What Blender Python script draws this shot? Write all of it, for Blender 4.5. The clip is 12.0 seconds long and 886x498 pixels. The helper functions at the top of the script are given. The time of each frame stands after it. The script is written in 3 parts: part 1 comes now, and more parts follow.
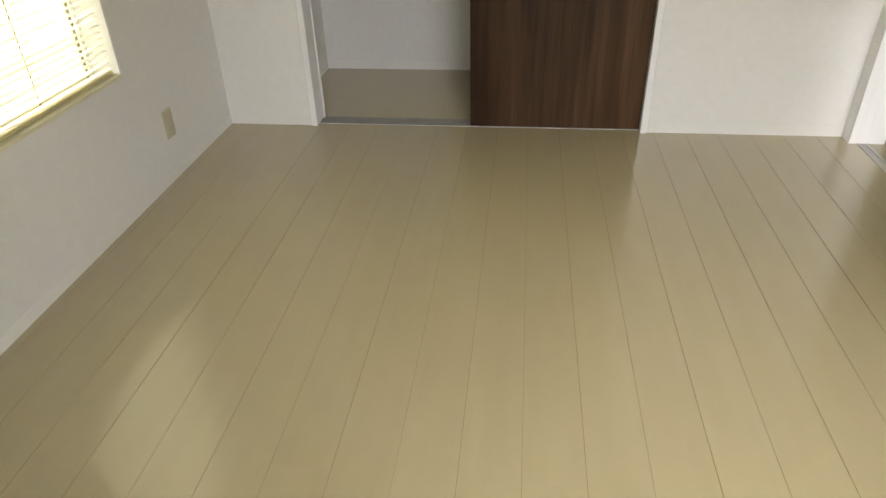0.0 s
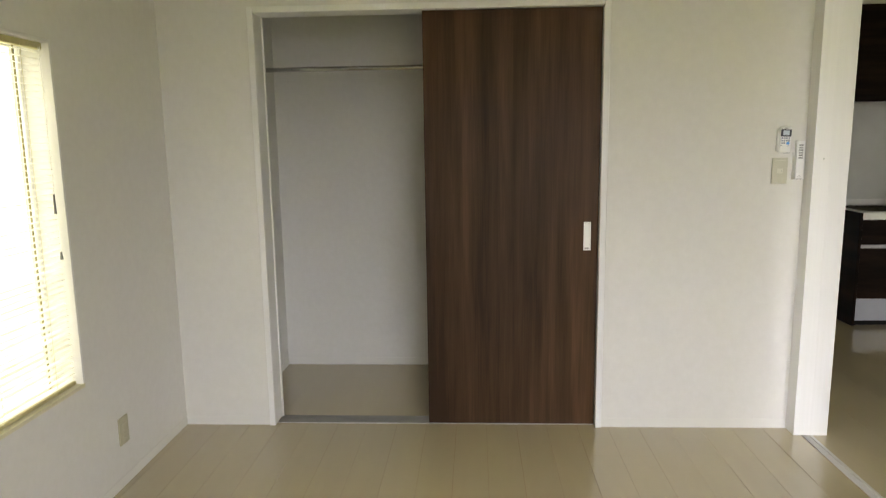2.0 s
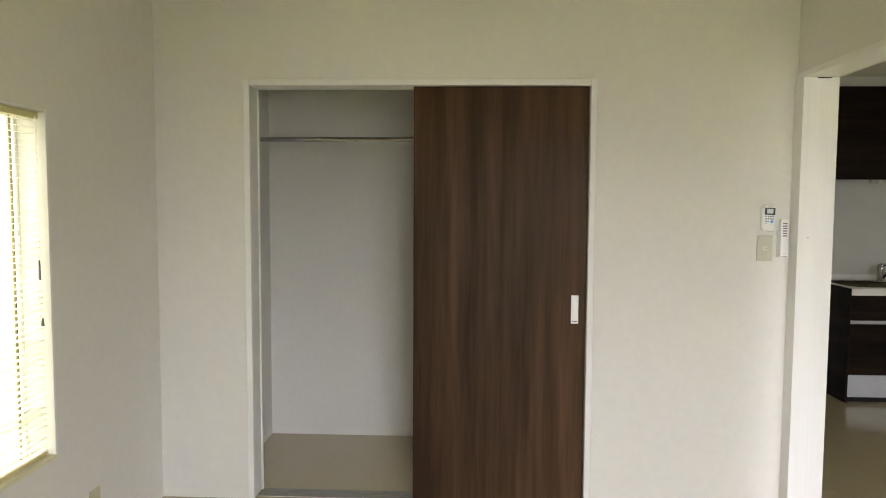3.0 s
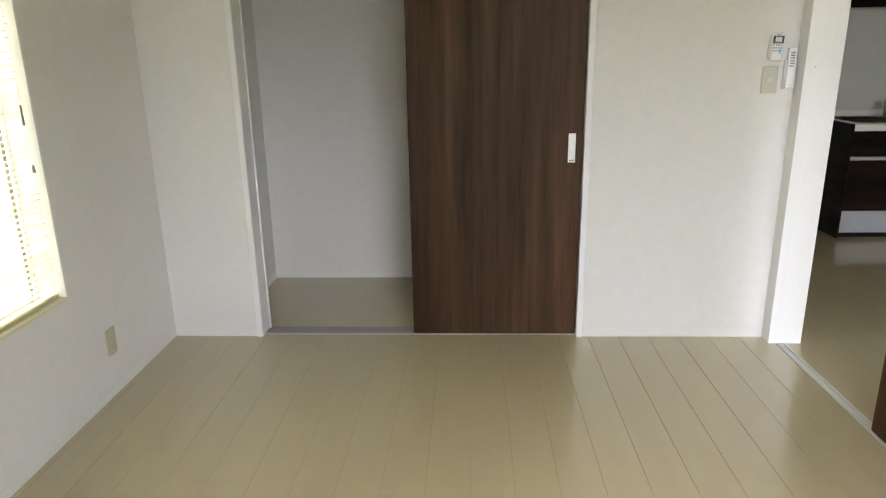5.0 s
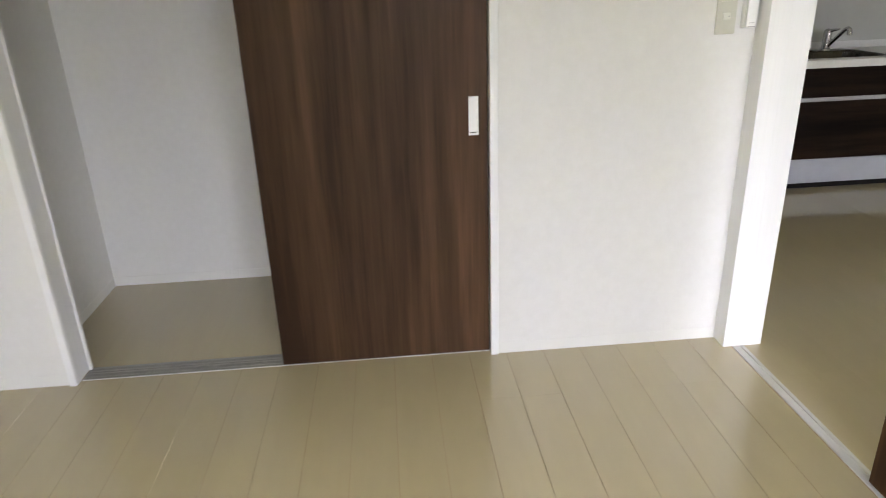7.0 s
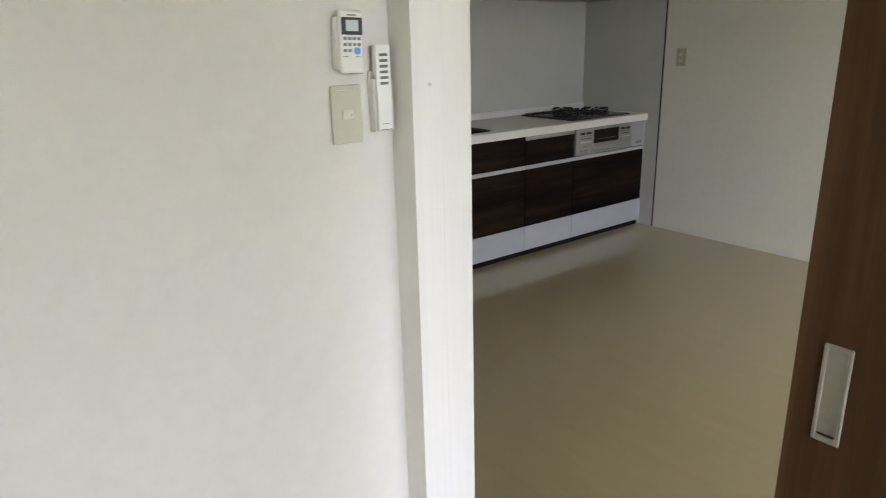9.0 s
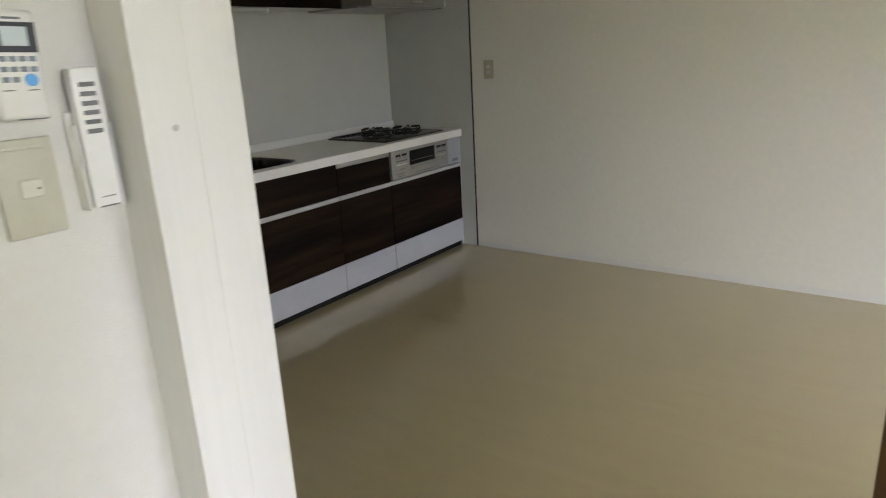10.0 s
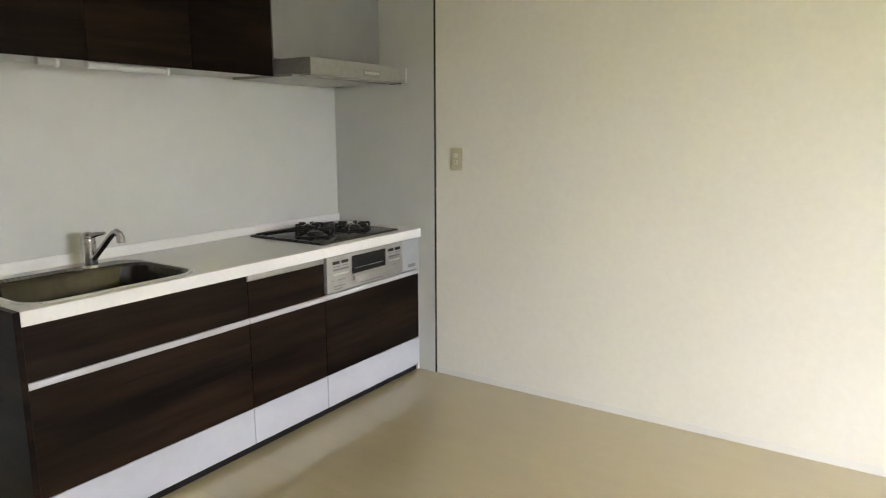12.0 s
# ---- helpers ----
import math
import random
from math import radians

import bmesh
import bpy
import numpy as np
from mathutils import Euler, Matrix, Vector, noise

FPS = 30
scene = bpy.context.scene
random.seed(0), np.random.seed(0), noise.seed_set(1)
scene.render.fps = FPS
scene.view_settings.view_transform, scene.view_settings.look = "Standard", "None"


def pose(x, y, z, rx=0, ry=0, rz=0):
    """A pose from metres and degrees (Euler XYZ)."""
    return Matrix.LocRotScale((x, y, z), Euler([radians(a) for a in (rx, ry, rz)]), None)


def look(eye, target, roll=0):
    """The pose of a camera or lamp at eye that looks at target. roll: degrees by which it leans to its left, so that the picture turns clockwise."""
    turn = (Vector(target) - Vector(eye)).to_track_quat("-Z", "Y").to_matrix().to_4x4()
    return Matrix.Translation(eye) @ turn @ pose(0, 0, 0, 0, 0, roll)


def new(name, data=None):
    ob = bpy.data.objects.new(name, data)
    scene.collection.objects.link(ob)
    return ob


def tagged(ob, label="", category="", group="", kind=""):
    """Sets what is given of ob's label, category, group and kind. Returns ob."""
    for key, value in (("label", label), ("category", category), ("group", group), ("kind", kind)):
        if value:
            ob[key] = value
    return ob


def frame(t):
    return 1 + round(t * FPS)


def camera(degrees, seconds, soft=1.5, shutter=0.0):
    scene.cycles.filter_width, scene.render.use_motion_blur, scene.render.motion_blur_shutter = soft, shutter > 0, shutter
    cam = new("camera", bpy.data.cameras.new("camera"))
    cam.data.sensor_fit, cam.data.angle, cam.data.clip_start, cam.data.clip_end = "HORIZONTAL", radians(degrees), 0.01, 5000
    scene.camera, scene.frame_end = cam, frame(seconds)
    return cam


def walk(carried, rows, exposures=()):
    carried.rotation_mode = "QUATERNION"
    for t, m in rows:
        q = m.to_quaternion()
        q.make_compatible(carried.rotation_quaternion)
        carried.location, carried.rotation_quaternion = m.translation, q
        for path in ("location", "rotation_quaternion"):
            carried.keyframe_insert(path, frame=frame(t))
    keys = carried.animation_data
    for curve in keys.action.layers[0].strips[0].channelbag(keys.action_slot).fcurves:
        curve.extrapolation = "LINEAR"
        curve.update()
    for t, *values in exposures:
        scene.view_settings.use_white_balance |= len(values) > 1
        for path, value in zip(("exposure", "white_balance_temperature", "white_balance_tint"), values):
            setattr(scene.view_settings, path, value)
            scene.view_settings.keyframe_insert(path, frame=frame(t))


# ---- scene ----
cam = camera(67.2, 12.0, 1.0, 0.3)
PATH = [
    (0, (1.509, -3.16, 1.302), (1.292, -1.487, 0.226), -1.6),
    (0.5, (1.513, -3.184, 1.345), (1.33, -1.434, 0.394), -1.5),
    (1, (1.544, -3.181, 1.371), (1.356, -1.345, 0.6), -1.2),
    (1.5, (1.503, -3.203, 1.395), (1.362, -1.28, 0.862), -0.6),
    (2, (1.494, -3.202, 1.427), (1.398, -1.23, 1.109), -0.8),
    (2.5, (1.499, -3.197, 1.451), (1.421, -1.206, 1.285), -0.1),
    (2.7, (1.53, -3.199, 1.464), (1.447, -1.204, 1.34), 0.4),
    (4.5, (1.523, -3.195, 1.456), (1.454, -1.238, 1.053), -0.9),
    (5, (1.547, -3.188, 1.415), (1.467, -1.272, 0.848), -0.9),
    (5.5, (1.584, -3.136, 1.406), (1.491, -1.247, 0.757), -1.4),
    (6, (1.57, -2.928, 1.395), (1.509, -1.046, 0.698), -0.9),
    (6.5, (1.595, -2.64, 1.412), (1.657, -0.774, 0.695), -1.8),
    (7, (1.731, -2.338, 1.416), (1.872, -0.488, 0.669), -2.0),
    (7.5, (1.801, -2.059, 1.41), (2.197, -0.234, 0.694), -1.3),
    (7.7, (1.844, -1.929, 1.403), (2.415, -0.135, 0.73), -1.2),
    (9.3, (2.299, -1.119, 1.414), (3.571, 0.308, 0.826), -1.9),
    (9.5, (2.358, -1.04, 1.415), (3.723, 0.3, 0.83), -2.2),
    (9.7, (2.431, -0.965, 1.406), (3.892, 0.273, 0.829), -2.0),
    (10, (2.563, -0.886, 1.405), (4.102, 0.257, 0.835), -3.1),
    (10.5, (2.783, -0.735, 1.384), (4.418, 0.289, 0.858), -1.6),
    (10.8, (2.904, -0.609, 1.367), (4.612, 0.31, 0.88), -1.5),
    (11, (2.995, -0.583, 1.383), (4.738, 0.281, 0.918), -1.3),
    (11.5, (3.21, -0.486, 1.391), (4.948, 0.416, 0.984), -1.9),
    (11.8, (3.332, -0.425, 1.410), (5.009, 0.590, 1.0455), -0.9),
    (12, (3.413, -0.385, 1.422), (5.054, 0.705, 1.071), -0.2),
]
EXPOSURES = [
    (0, -1.02, 6960, 11.4), (1.5, -1.04, 6900, 11.5), (2.5, -0.84, 6840, 12.2), (4.5, -0.86, 6560, 12.5), (5.5, -0.78, 6340, 12.4), (6.5, -0.70, 6340, 14.4), (7.5, -0.52, 6280, 15.0),
    (8.5, -0.70, 6320, 13.6), (9.9, -0.84, 6420, 12.4), (10.5, -0.80, 6540, 10.4), (11.0, -0.18, 6560, 9.8), (11.5, 0.14, 6560, 10.8), (12, 0.38, 6560, 12.8)]
walk(cam, [(t, look(eye, target, roll)) for t, eye, target, roll in PATH], EXPOSURES)

# ---- world and daylight ----
world = bpy.data.worlds.new("sky")
scene.world = world
world.use_nodes = True
wn = world.node_tree.nodes
sky = wn.new("ShaderNodeTexSky")
sky.sky_type, sky.sun_disc = "NISHITA", False
sky.sun_elevation, sky.sun_rotation = radians(50), radians(200)
world.node_tree.links.new(sky.outputs[0], wn["Background"].inputs[0])
wn["Background"].inputs[1].default_value = 0.1


def window_light(name, m, wide, high, watts, colour):
    data = bpy.data.lights.new(name, "AREA")
    data.shape, data.size, data.size_y = "RECTANGLE", wide, high
    data.energy, data.color = watts, colour
    ob = new(name, data)
    ob.matrix_world = m
    return ob


# sky light outside the blind's window, the balcony window and the kitchen's window, and a glowing backdrop
window_light("daylight_west", look((-1.7, -0.5, 3.3), (1.0, -1.2, 0.2)), 3.4, 2.0, 430, (1.0, 0.98, 0.78))
# added lamp panel that whites out the view between the blind's slats
window_light("backdrop_glow_west", look((-1.3, 0.3, 1.0), (3, 0.3, 1.0)), 3.8, 3.4, 330, (1.0, 0.97, 0.58))
window_light("daylight_south", look((2.4, -6.6, 2.98), (1.9, -1.0, 1.2)), 4.8, 1.8, 960, (0.80, 0.85, 1.0))
window_light("daylight_kitchen", look((3.4, -6.6, 2.6), (5.5, -1.5, 1.3)), 4.8, 1.8, 620, (0.93, 0.92, 1.0))
# added up-facing lamps: yellow-green bounce from unseen ground, tinting ceilings and upper walls
window_light("ground_bounce_south", look((1.9, -4.85, -0.7), (1.9, -4.0, 1.0)), 3.4, 1.4, 265, (0.88, 0.95, 0.25))
window_light("ground_bounce_kitchen", look((4.5, -4.85, -0.7), (4.6, -4.0, 1.0)), 3.4, 1.4, 185, (0.90, 0.95, 0.28))

# ---- materials ----


def material(name, colour, rough=0.5, metal=0.0, coat=0.0):
    m = bpy.data.materials.new(name)
    m.use_nodes = True
    b = m.node_tree.nodes["Principled BSDF"]
    b.inputs["Base Color"].default_value = (*colour, 1)
    b.inputs["Roughness"].default_value = rough
    b.inputs["Metallic"].default_value = metal
    b.inputs["Coat Weight"].default_value = coat
    b.inputs["Coat Roughness"].default_value = 0.09
    b.inputs["Coat IOR"].default_value = 1.52
    return m


def dull(m, level):
    m.node_tree.nodes["Principled BSDF"].inputs["Specular IOR Level"].default_value = level
    return m


def grained(m, light, dark, scale, detail=4.0, bump=0.0, contrast=(0.35, 0.68), rough=None, fine=0.0):
    """Colour variation from stretched noise in object space, with relief and gloss variation."""
    t = m.node_tree
    n, l = t.nodes, t.links
    b = n["Principled BSDF"]
    co = n.new("ShaderNodeTexCoord")
    info = n.new("ShaderNodeObjectInfo")
    shift = n.new("ShaderNodeVectorMath")
    shift.operation = "ADD"
    away = n.new("ShaderNodeMath")
    away.operation = "MULTIPLY"
    away.inputs[1].default_value = 37.0
    l.new(info.outputs["Random"], away.inputs[0])
    l.new(co.outputs["Object"], shift.inputs[0])
    l.new(away.outputs[0], shift.inputs[1])
    mp = n.new("ShaderNodeMapping")
    mp.inputs["Scale"].default_value = scale
    l.new(shift.outputs[0], mp.inputs[0])
    tex = n.new("ShaderNodeTexNoise")
    tex.inputs["Scale"].default_value = 1.0
    tex.inputs["Detail"].default_value = detail
    tex.inputs["Roughness"].default_value = 0.6
    l.new(mp.outputs[0], tex.inputs["Vector"])
    ramp = n.new("ShaderNodeValToRGB")
    ramp.color_ramp.elements[0].position, ramp.color_ramp.elements[1].position = contrast
    ramp.color_ramp.elements[0].color = (*dark, 1)
    ramp.color_ramp.elements[1].color = (*light, 1)
    l.new(tex.outputs[0], ramp.inputs[0])
    l.new(ramp.outputs[0], b.inputs["Base Color"])
    if rough:
        r = n.new("ShaderNodeMapRange")
        r.inputs["To Min"].default_value, r.inputs["To Max"].default_value = rough
        l.new(tex.outputs[0], r.inputs[0])
        l.new(r.outputs[0], b.inputs["Roughness"])
    if bump:
        src = tex
        if fine:
            src = n.new("ShaderNodeTexNoise")
            src.inputs["Scale"].default_value = fine
            src.inputs["Detail"].default_value = 3.0
            l.new(co.outputs["Object"], src.inputs["Vector"])
        bp = n.new("ShaderNodeBump")
        bp.inputs["Strength"].default_value = bump
        bp.inputs["Distance"].default_value = 0.002
        l.new(src.outputs[0], bp.inputs["Height"])
        l.new(bp.outputs[0], b.inputs["Normal"])
    return m


def veneer(m, dark, light, along, figure, pores):
    """A printed wood sheet: wavering bands, fine streaks and pores, drawn out along the grain."""
    t = m.node_tree
    n, l = t.nodes, t.links
    b = n["Principled BSDF"]
    co = n.new("ShaderNodeTexCoord")
    info = n.new("ShaderNodeObjectInfo")
    away = n.new("ShaderNodeVectorMath")
    away.operation = "SCALE"
    away.inputs[0].default_value = (3.1, 5.3, 7.7)
    l.new(info.outputs["Random"], away.inputs["Scale"])
    shift = n.new("ShaderNodeVectorMath")
    l.new(co.outputs["Object"], shift.inputs[0])
    l.new(away.outputs[0], shift.inputs[1])

    def noise(scale, stretch, detail, rough, warp=0.0):
        mp = n.new("ShaderNodeMapping")
        mp.inputs["Scale"].default_value = [1.0 if a == 1 else a * stretch for a in along]
        l.new(shift.outputs[0], mp.inputs[0])
        tex = n.new("ShaderNodeTexNoise")
        tex.inputs["Scale"].default_value = scale
        tex.inputs["Detail"].default_value = detail
        tex.inputs["Roughness"].default_value = rough
        tex.inputs["Distortion"].default_value = warp
        l.new(mp.outputs[0], tex.inputs["Vector"])
        return tex.outputs[0]

    def blend(a, b_, fac):
        mix = n.new("ShaderNodeMix")
        mix.inputs["Factor"].default_value = fac
        l.new(a, mix.inputs["A"])
        l.new(b_, mix.inputs["B"])
        return mix.outputs["Result"]

    bands = noise(figure, 1.0, 3.0, 0.5, 0.25)
    streaks = noise(figure * 3.0, 0.7, 4.0, 0.55, 0.15)
    fine = noise(pores * 2.2, 0.6, 3.0, 0.6)
    tone = blend(blend(bands, streaks, 0.30), fine, 0.12)
    ramp = n.new("ShaderNodeValToRGB")
    e = ramp.color_ramp.elements
    e[0].position, e[1].position = 0.39, 0.61
    e[0].color, e[1].color = (*dark, 1), (*light, 1)
    half = e.new(0.5)
    half.color = (*[0.58 * p + 0.42 * q for p, q in zip(dark, light)], 1)
    l.new(tone, ramp.inputs[0])
    l.new(ramp.outputs[0], b.inputs["Base Color"])
    gloss = n.new("ShaderNodeMapRange")
    gloss.inputs["To Min"].default_value, gloss.inputs["To Max"].default_value = 0.36, 0.52
    l.new(fine, gloss.inputs[0])
    l.new(gloss.outputs[0], b.inputs["Roughness"])
    bp = n.new("ShaderNodeBump")
    bp.inputs["Strength"].default_value = 0.06
    bp.inputs["Distance"].default_value = 0.001
    l.new(fine, bp.inputs["Height"])
    l.new(bp.outputs[0], b.inputs["Normal"])
    return m


WALLPAPER = grained(material("wallpaper", (0.8, 0.78, 0.74), 0.75), (0.695, 0.68, 0.652), (0.668, 0.653, 0.622), (30, 30, 30), 8, 0.4, fine=360)
WALLPAPER_CREAM = grained(material("cream_wallpaper", (0.7, 0.67, 0.6), 0.75), (0.730, 0.706, 0.640), (0.702, 0.678, 0.612), (30, 30, 30), 8, 0.4, fine=360)
# unseen ceiling: darkened and yellowed so the upper walls get an olive bounce
CEILING = grained(material("bounce_toned_ceiling", (0.68, 0.65, 0.54), 0.8), (0.60, 0.58, 0.50), (0.57, 0.55, 0.47), (4, 4, 4), 5, 0.3, fine=350)
TRIM = grained(material("white_woodgrain", (0.82, 0.82, 0.8), 0.38), (0.75, 0.745, 0.735), (0.725, 0.72, 0.708), (70, 70, 1.6), 5, 0.04)
WALNUT = veneer(material("walnut_sheet", (0.06, 0.034, 0.019), 0.42), (0.0255, 0.0130, 0.0070), (0.084, 0.0435, 0.0218), (1, 1, 0.06), 8.5, 60.0)
ESPRESSO = veneer(material("dark_oak_sheet", (0.02, 0.011, 0.007), 0.42), (0.0030, 0.0018, 0.0013), (0.0165, 0.0092, 0.0054), (0.10, 0.10, 1), 11.0, 90.0)
PLANK = grained(material("ivory_plank", (0.465, 0.40, 0.25), 0.3, 0.0, 1.0), (0.380, 0.317, 0.188), (0.356, 0.296, 0.173), (14, 1.6, 14), 5, 0.01, (0.3, 0.7), (0.28, 0.38))
dull(WALNUT, 0.10)
dull(ESPRESSO, 0.06)
GROOVE = material("floor_groove", (0.27, 0.165, 0.078), 0.7)
PANEL = grained(material("kitchen_panel", (0.56, 0.565, 0.55), 0.28), (0.510, 0.516, 0.490), (0.480, 0.486, 0.460), (6, 6, 6), 5, 0.0, (0.3, 0.7), (0.38, 0.48))
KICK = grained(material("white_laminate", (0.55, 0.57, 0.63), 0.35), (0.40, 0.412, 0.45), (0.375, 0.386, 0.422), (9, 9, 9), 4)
STONE = grained(material("white_worktop", (0.76, 0.755, 0.735), 0.3), (0.69, 0.685, 0.665), (0.665, 0.655, 0.63), (60, 60, 60), 5, 0.02)
STEEL = grained(material("brushed_steel", (0.62, 0.62, 0.61), 0.3, 1.0), (0.66, 0.66, 0.65), (0.55, 0.55, 0.54), (6, 220, 220), 4, 0.03, rough=(0.22, 0.36))
SILVER = grained(material("silver_paint", (0.41, 0.405, 0.385), 0.38, 0.6), (0.36, 0.355, 0.34), (0.32, 0.315, 0.30), (30, 30, 30), 4, 0.02)
PLATE_GREY = grained(material("cool_grey_paint", (0.29, 0.30, 0.32), 0.4), (0.30, 0.31, 0.33), (0.27, 0.28, 0.30), (20, 20, 20), 3)
ALU = grained(material("aluminium", (0.72, 0.72, 0.73), 0.35, 0.85), (0.75, 0.75, 0.76), (0.68, 0.68, 0.69), (4, 90, 90), 3, 0.02)
TRACK = grained(material("track_grey", (0.45, 0.44, 0.42), 0.4), (0.46, 0.45, 0.43), (0.42, 0.41, 0.39), (60, 4, 60), 3)
CLOSET_TRACK = grained(material("dark_track_grey", (0.34, 0.34, 0.33), 0.4), (0.22, 0.212, 0.195), (0.195, 0.188, 0.172), (60, 4, 60), 3)
HANDLE = grained(material("pale_profile", (0.52, 0.52, 0.54), 0.5), (0.40, 0.40, 0.415), (0.37, 0.37, 0.385), (3, 90, 90), 3)
# steel with the dark cabinets' reflection put into its base colour
SINK_DARKENED = grained(material("steel_dark_reflections", (0.20, 0.19, 0.18), 0.25, 1.0), (0.12, 0.111, 0.10), (0.065, 0.06, 0.054), (9, 60, 4), 4, 0.0, rough=(0.16, 0.28))
DUCT = grained(material("duct_paint", (0.23, 0.23, 0.22), 0.4, 0.2), (0.24, 0.24, 0.23), (0.22, 0.22, 0.21), (5, 5, 5), 4)
CHROME = material("chrome", (0.50, 0.49, 0.49), 0.2, 1.0)
BROWN = material("brown_trim", (0.055, 0.040, 0.030), 0.3, 0.5)
BLACK = dull(material("black_enamel", (0.007, 0.007, 0.0075), 0.32), 0.35)
GLASS_TOP = dull(material("hob_glass", (0.014, 0.012, 0.011), 0.14), 0.3)
GRILL_GLASS = dull(material("grill_glass", (0.006, 0.006, 0.006), 0.12), 0.18)
DARK = dull(material("dark_rubber", (0.008, 0.007, 0.007), 0.7), 0.15)
IVORY = grained(material("ivory_plastic", (0.60, 0.59, 0.50), 0.4), (0.53, 0.52, 0.43), (0.50, 0.49, 0.40), (30, 30, 30), 3)
IVORY_OLD = grained(material("aged_ivory_plastic", (0.45, 0.42, 0.29), 0.4), (0.46, 0.43, 0.30), (0.43, 0.40, 0.27), (30, 30, 30), 3)
IVORY_PALE = material("pale_ivory_plastic", (0.62, 0.61, 0.52), 0.35)
PLASTIC = grained(material("white_plastic", (0.79, 0.79, 0.78), 0.4), (0.80, 0.80, 0.79), (0.77, 0.77, 0.76), (40, 40, 40), 3)
PULL_GREY = grained(material("satin_grey", (0.27, 0.26, 0.24), 0.4, 0.3), (0.28, 0.27, 0.25), (0.25, 0.24, 0.22), (40, 40, 40), 3)
GREY = material("grey_plastic", (0.14, 0.14, 0.145), 0.5)
LCD = material("display_grey", (0.58, 0.66, 0.70), 0.15)
NAVY = material("dark_navy_plastic", (0.030, 0.034, 0.048), 0.35)
SOFT_BLUE = material("grey_blue_button", (0.20, 0.235, 0.29), 0.45)
BLUE = material("blue_button", (0.10, 0.36, 0.75), 0.4)
SLAT = material("blind_enamel", (0.92, 0.92, 0.91), 0.4)
SKIRT = grained(material("white_skirting", (0.78, 0.775, 0.76), 0.45), (0.70, 0.688, 0.652), (0.68, 0.668, 0.632), (3, 3, 3), 4)
CORD = material("cord", (0.30, 0.27, 0.13), 0.8)
# gold rail and cream sill, with the window's yellow light added to their colours
RAIL = grained(material("gold_rail_light_yellowed", (0.54, 0.48, 0.25), 0.45), (0.55, 0.49, 0.26), (0.51, 0.45, 0.23), (4, 60, 60), 3)
SILL = grained(material("cream_sill_light_yellowed", (0.66, 0.64, 0.54), 0.4), (0.68, 0.64, 0.46), (0.64, 0.60, 0.42), (40, 2, 40), 4)
SASH = material("window_sash", (0.86, 0.86, 0.85), 0.35)
GLASS = material("glass", (1, 1, 1), 0.0)
GLASS.node_tree.nodes["Principled BSDF"].inputs["Transmission Weight"].default_value = 1.0
GLASS.node_tree.nodes["Principled BSDF"].inputs["IOR"].default_value = 1.45

# ---- mesh helpers ----


def box(bm, lo, hi, bevel=0.0, segments=1):
    """A box between two corners, with rounded edges where bevel is given."""
    lo, hi = Vector(lo), Vector(hi)
    made = bmesh.ops.create_cube(bm, size=1.0, matrix=Matrix.Translation((lo + hi) / 2) @ Matrix.Diagonal((*(hi - lo), 1)))
    if bevel:
        edges = {e for v in made["verts"] for e in v.link_edges}
        bmesh.ops.bevel(bm, geom=list(edges), offset=bevel, segments=segments, affect="EDGES", profile=0.5)


def rod(bm, a, b, radius, top=None, sides=20):
    """A round bar, straight or tapered, from a to b."""
    a, b = Vector(a), Vector(b)
    turn = (b - a).to_track_quat("Z", "Y").to_matrix().to_4x4()
    bmesh.ops.create_cone(bm, cap_ends=True, segments=sides, radius1=radius, radius2=radius if top is None else top,
                          depth=(b - a).length, matrix=Matrix.Translation((a + b) / 2) @ turn)


def tube(bm, points, radius, sides=12):
    """A bent round bar through a few points."""
    for a, b in zip(points, points[1:]):
        rod(bm, a, b, radius, sides=sides)
    for p in points[1:-1]:
        bmesh.ops.create_uvsphere(bm, u_segments=sides, v_segments=8, radius=radius, matrix=Matrix.Translation(p))


def rounded_ring(bm, x0, x1, ya, yb, r, z, steps=6):
    pts = []
    for cx, cy, a in ((x1 - r, yb - r, 0), (x0 + r, yb - r, 90), (x0 + r, ya + r, 180), (x1 - r, ya + r, 270)):
        for i in range(steps + 1):
            q = radians(a + 90 * i / steps)
            pts.append(bm.verts.new((cx + r * math.cos(q), cy + r * math.sin(q), z)))
    return pts


def loft(bm, rings, cap=True):
    for a, b in zip(rings, rings[1:]):
        k = len(a)
        for i in range(k):
            bm.faces.new((a[i], a[(i + 1) % k], b[(i + 1) % k], b[i]))
    if cap:
        bm.faces.new(rings[-1])


def mesh_of(name, bm, mat, smooth=False):
    data = bpy.data.meshes.new(name)
    bmesh.ops.recalc_face_normals(bm, faces=bm.faces)
    bm.to_mesh(data)
    bm.free()
    data.materials.append(mat)
    if smooth:
        for p in data.polygons:
            p.use_smooth = True
        data.set_sharp_from_angle(angle=radians(35))
    return data


def part(name, bm, mat, parent=None, label="", smooth=False):
    ob = new(name, mesh_of(name, bm, mat, smooth))
    ob.parent = parent
    return tagged(ob, label)


def boxes(name, mat, parent, *pairs, bevel=0.0, label="", segments=1):
    """One mesh part of one or more boxes."""
    bm = bmesh.new()
    for lo, hi in pairs:
        box(bm, lo, hi, bevel, segments)
    return part(name, bm, mat, parent, label, smooth=segments > 1)


def empty(name, label, category, group="", kind=""):
    return tagged(new(name), label, category, group, kind)


# ---- the shell ----
XE = 6.553      # kitchen's far wall
YS = -3.95      # south walls
YB = 2.50       # kitchen's back wall
TOP = 2.48      # ceilings
WIN = (-1.66, -0.834, 0.530, 1.800)


def setting(name, mat, *pairs, label="", bevel=0.0):
    return tagged(boxes(name, mat, None, *pairs, bevel=bevel), label, "", "", "structure")


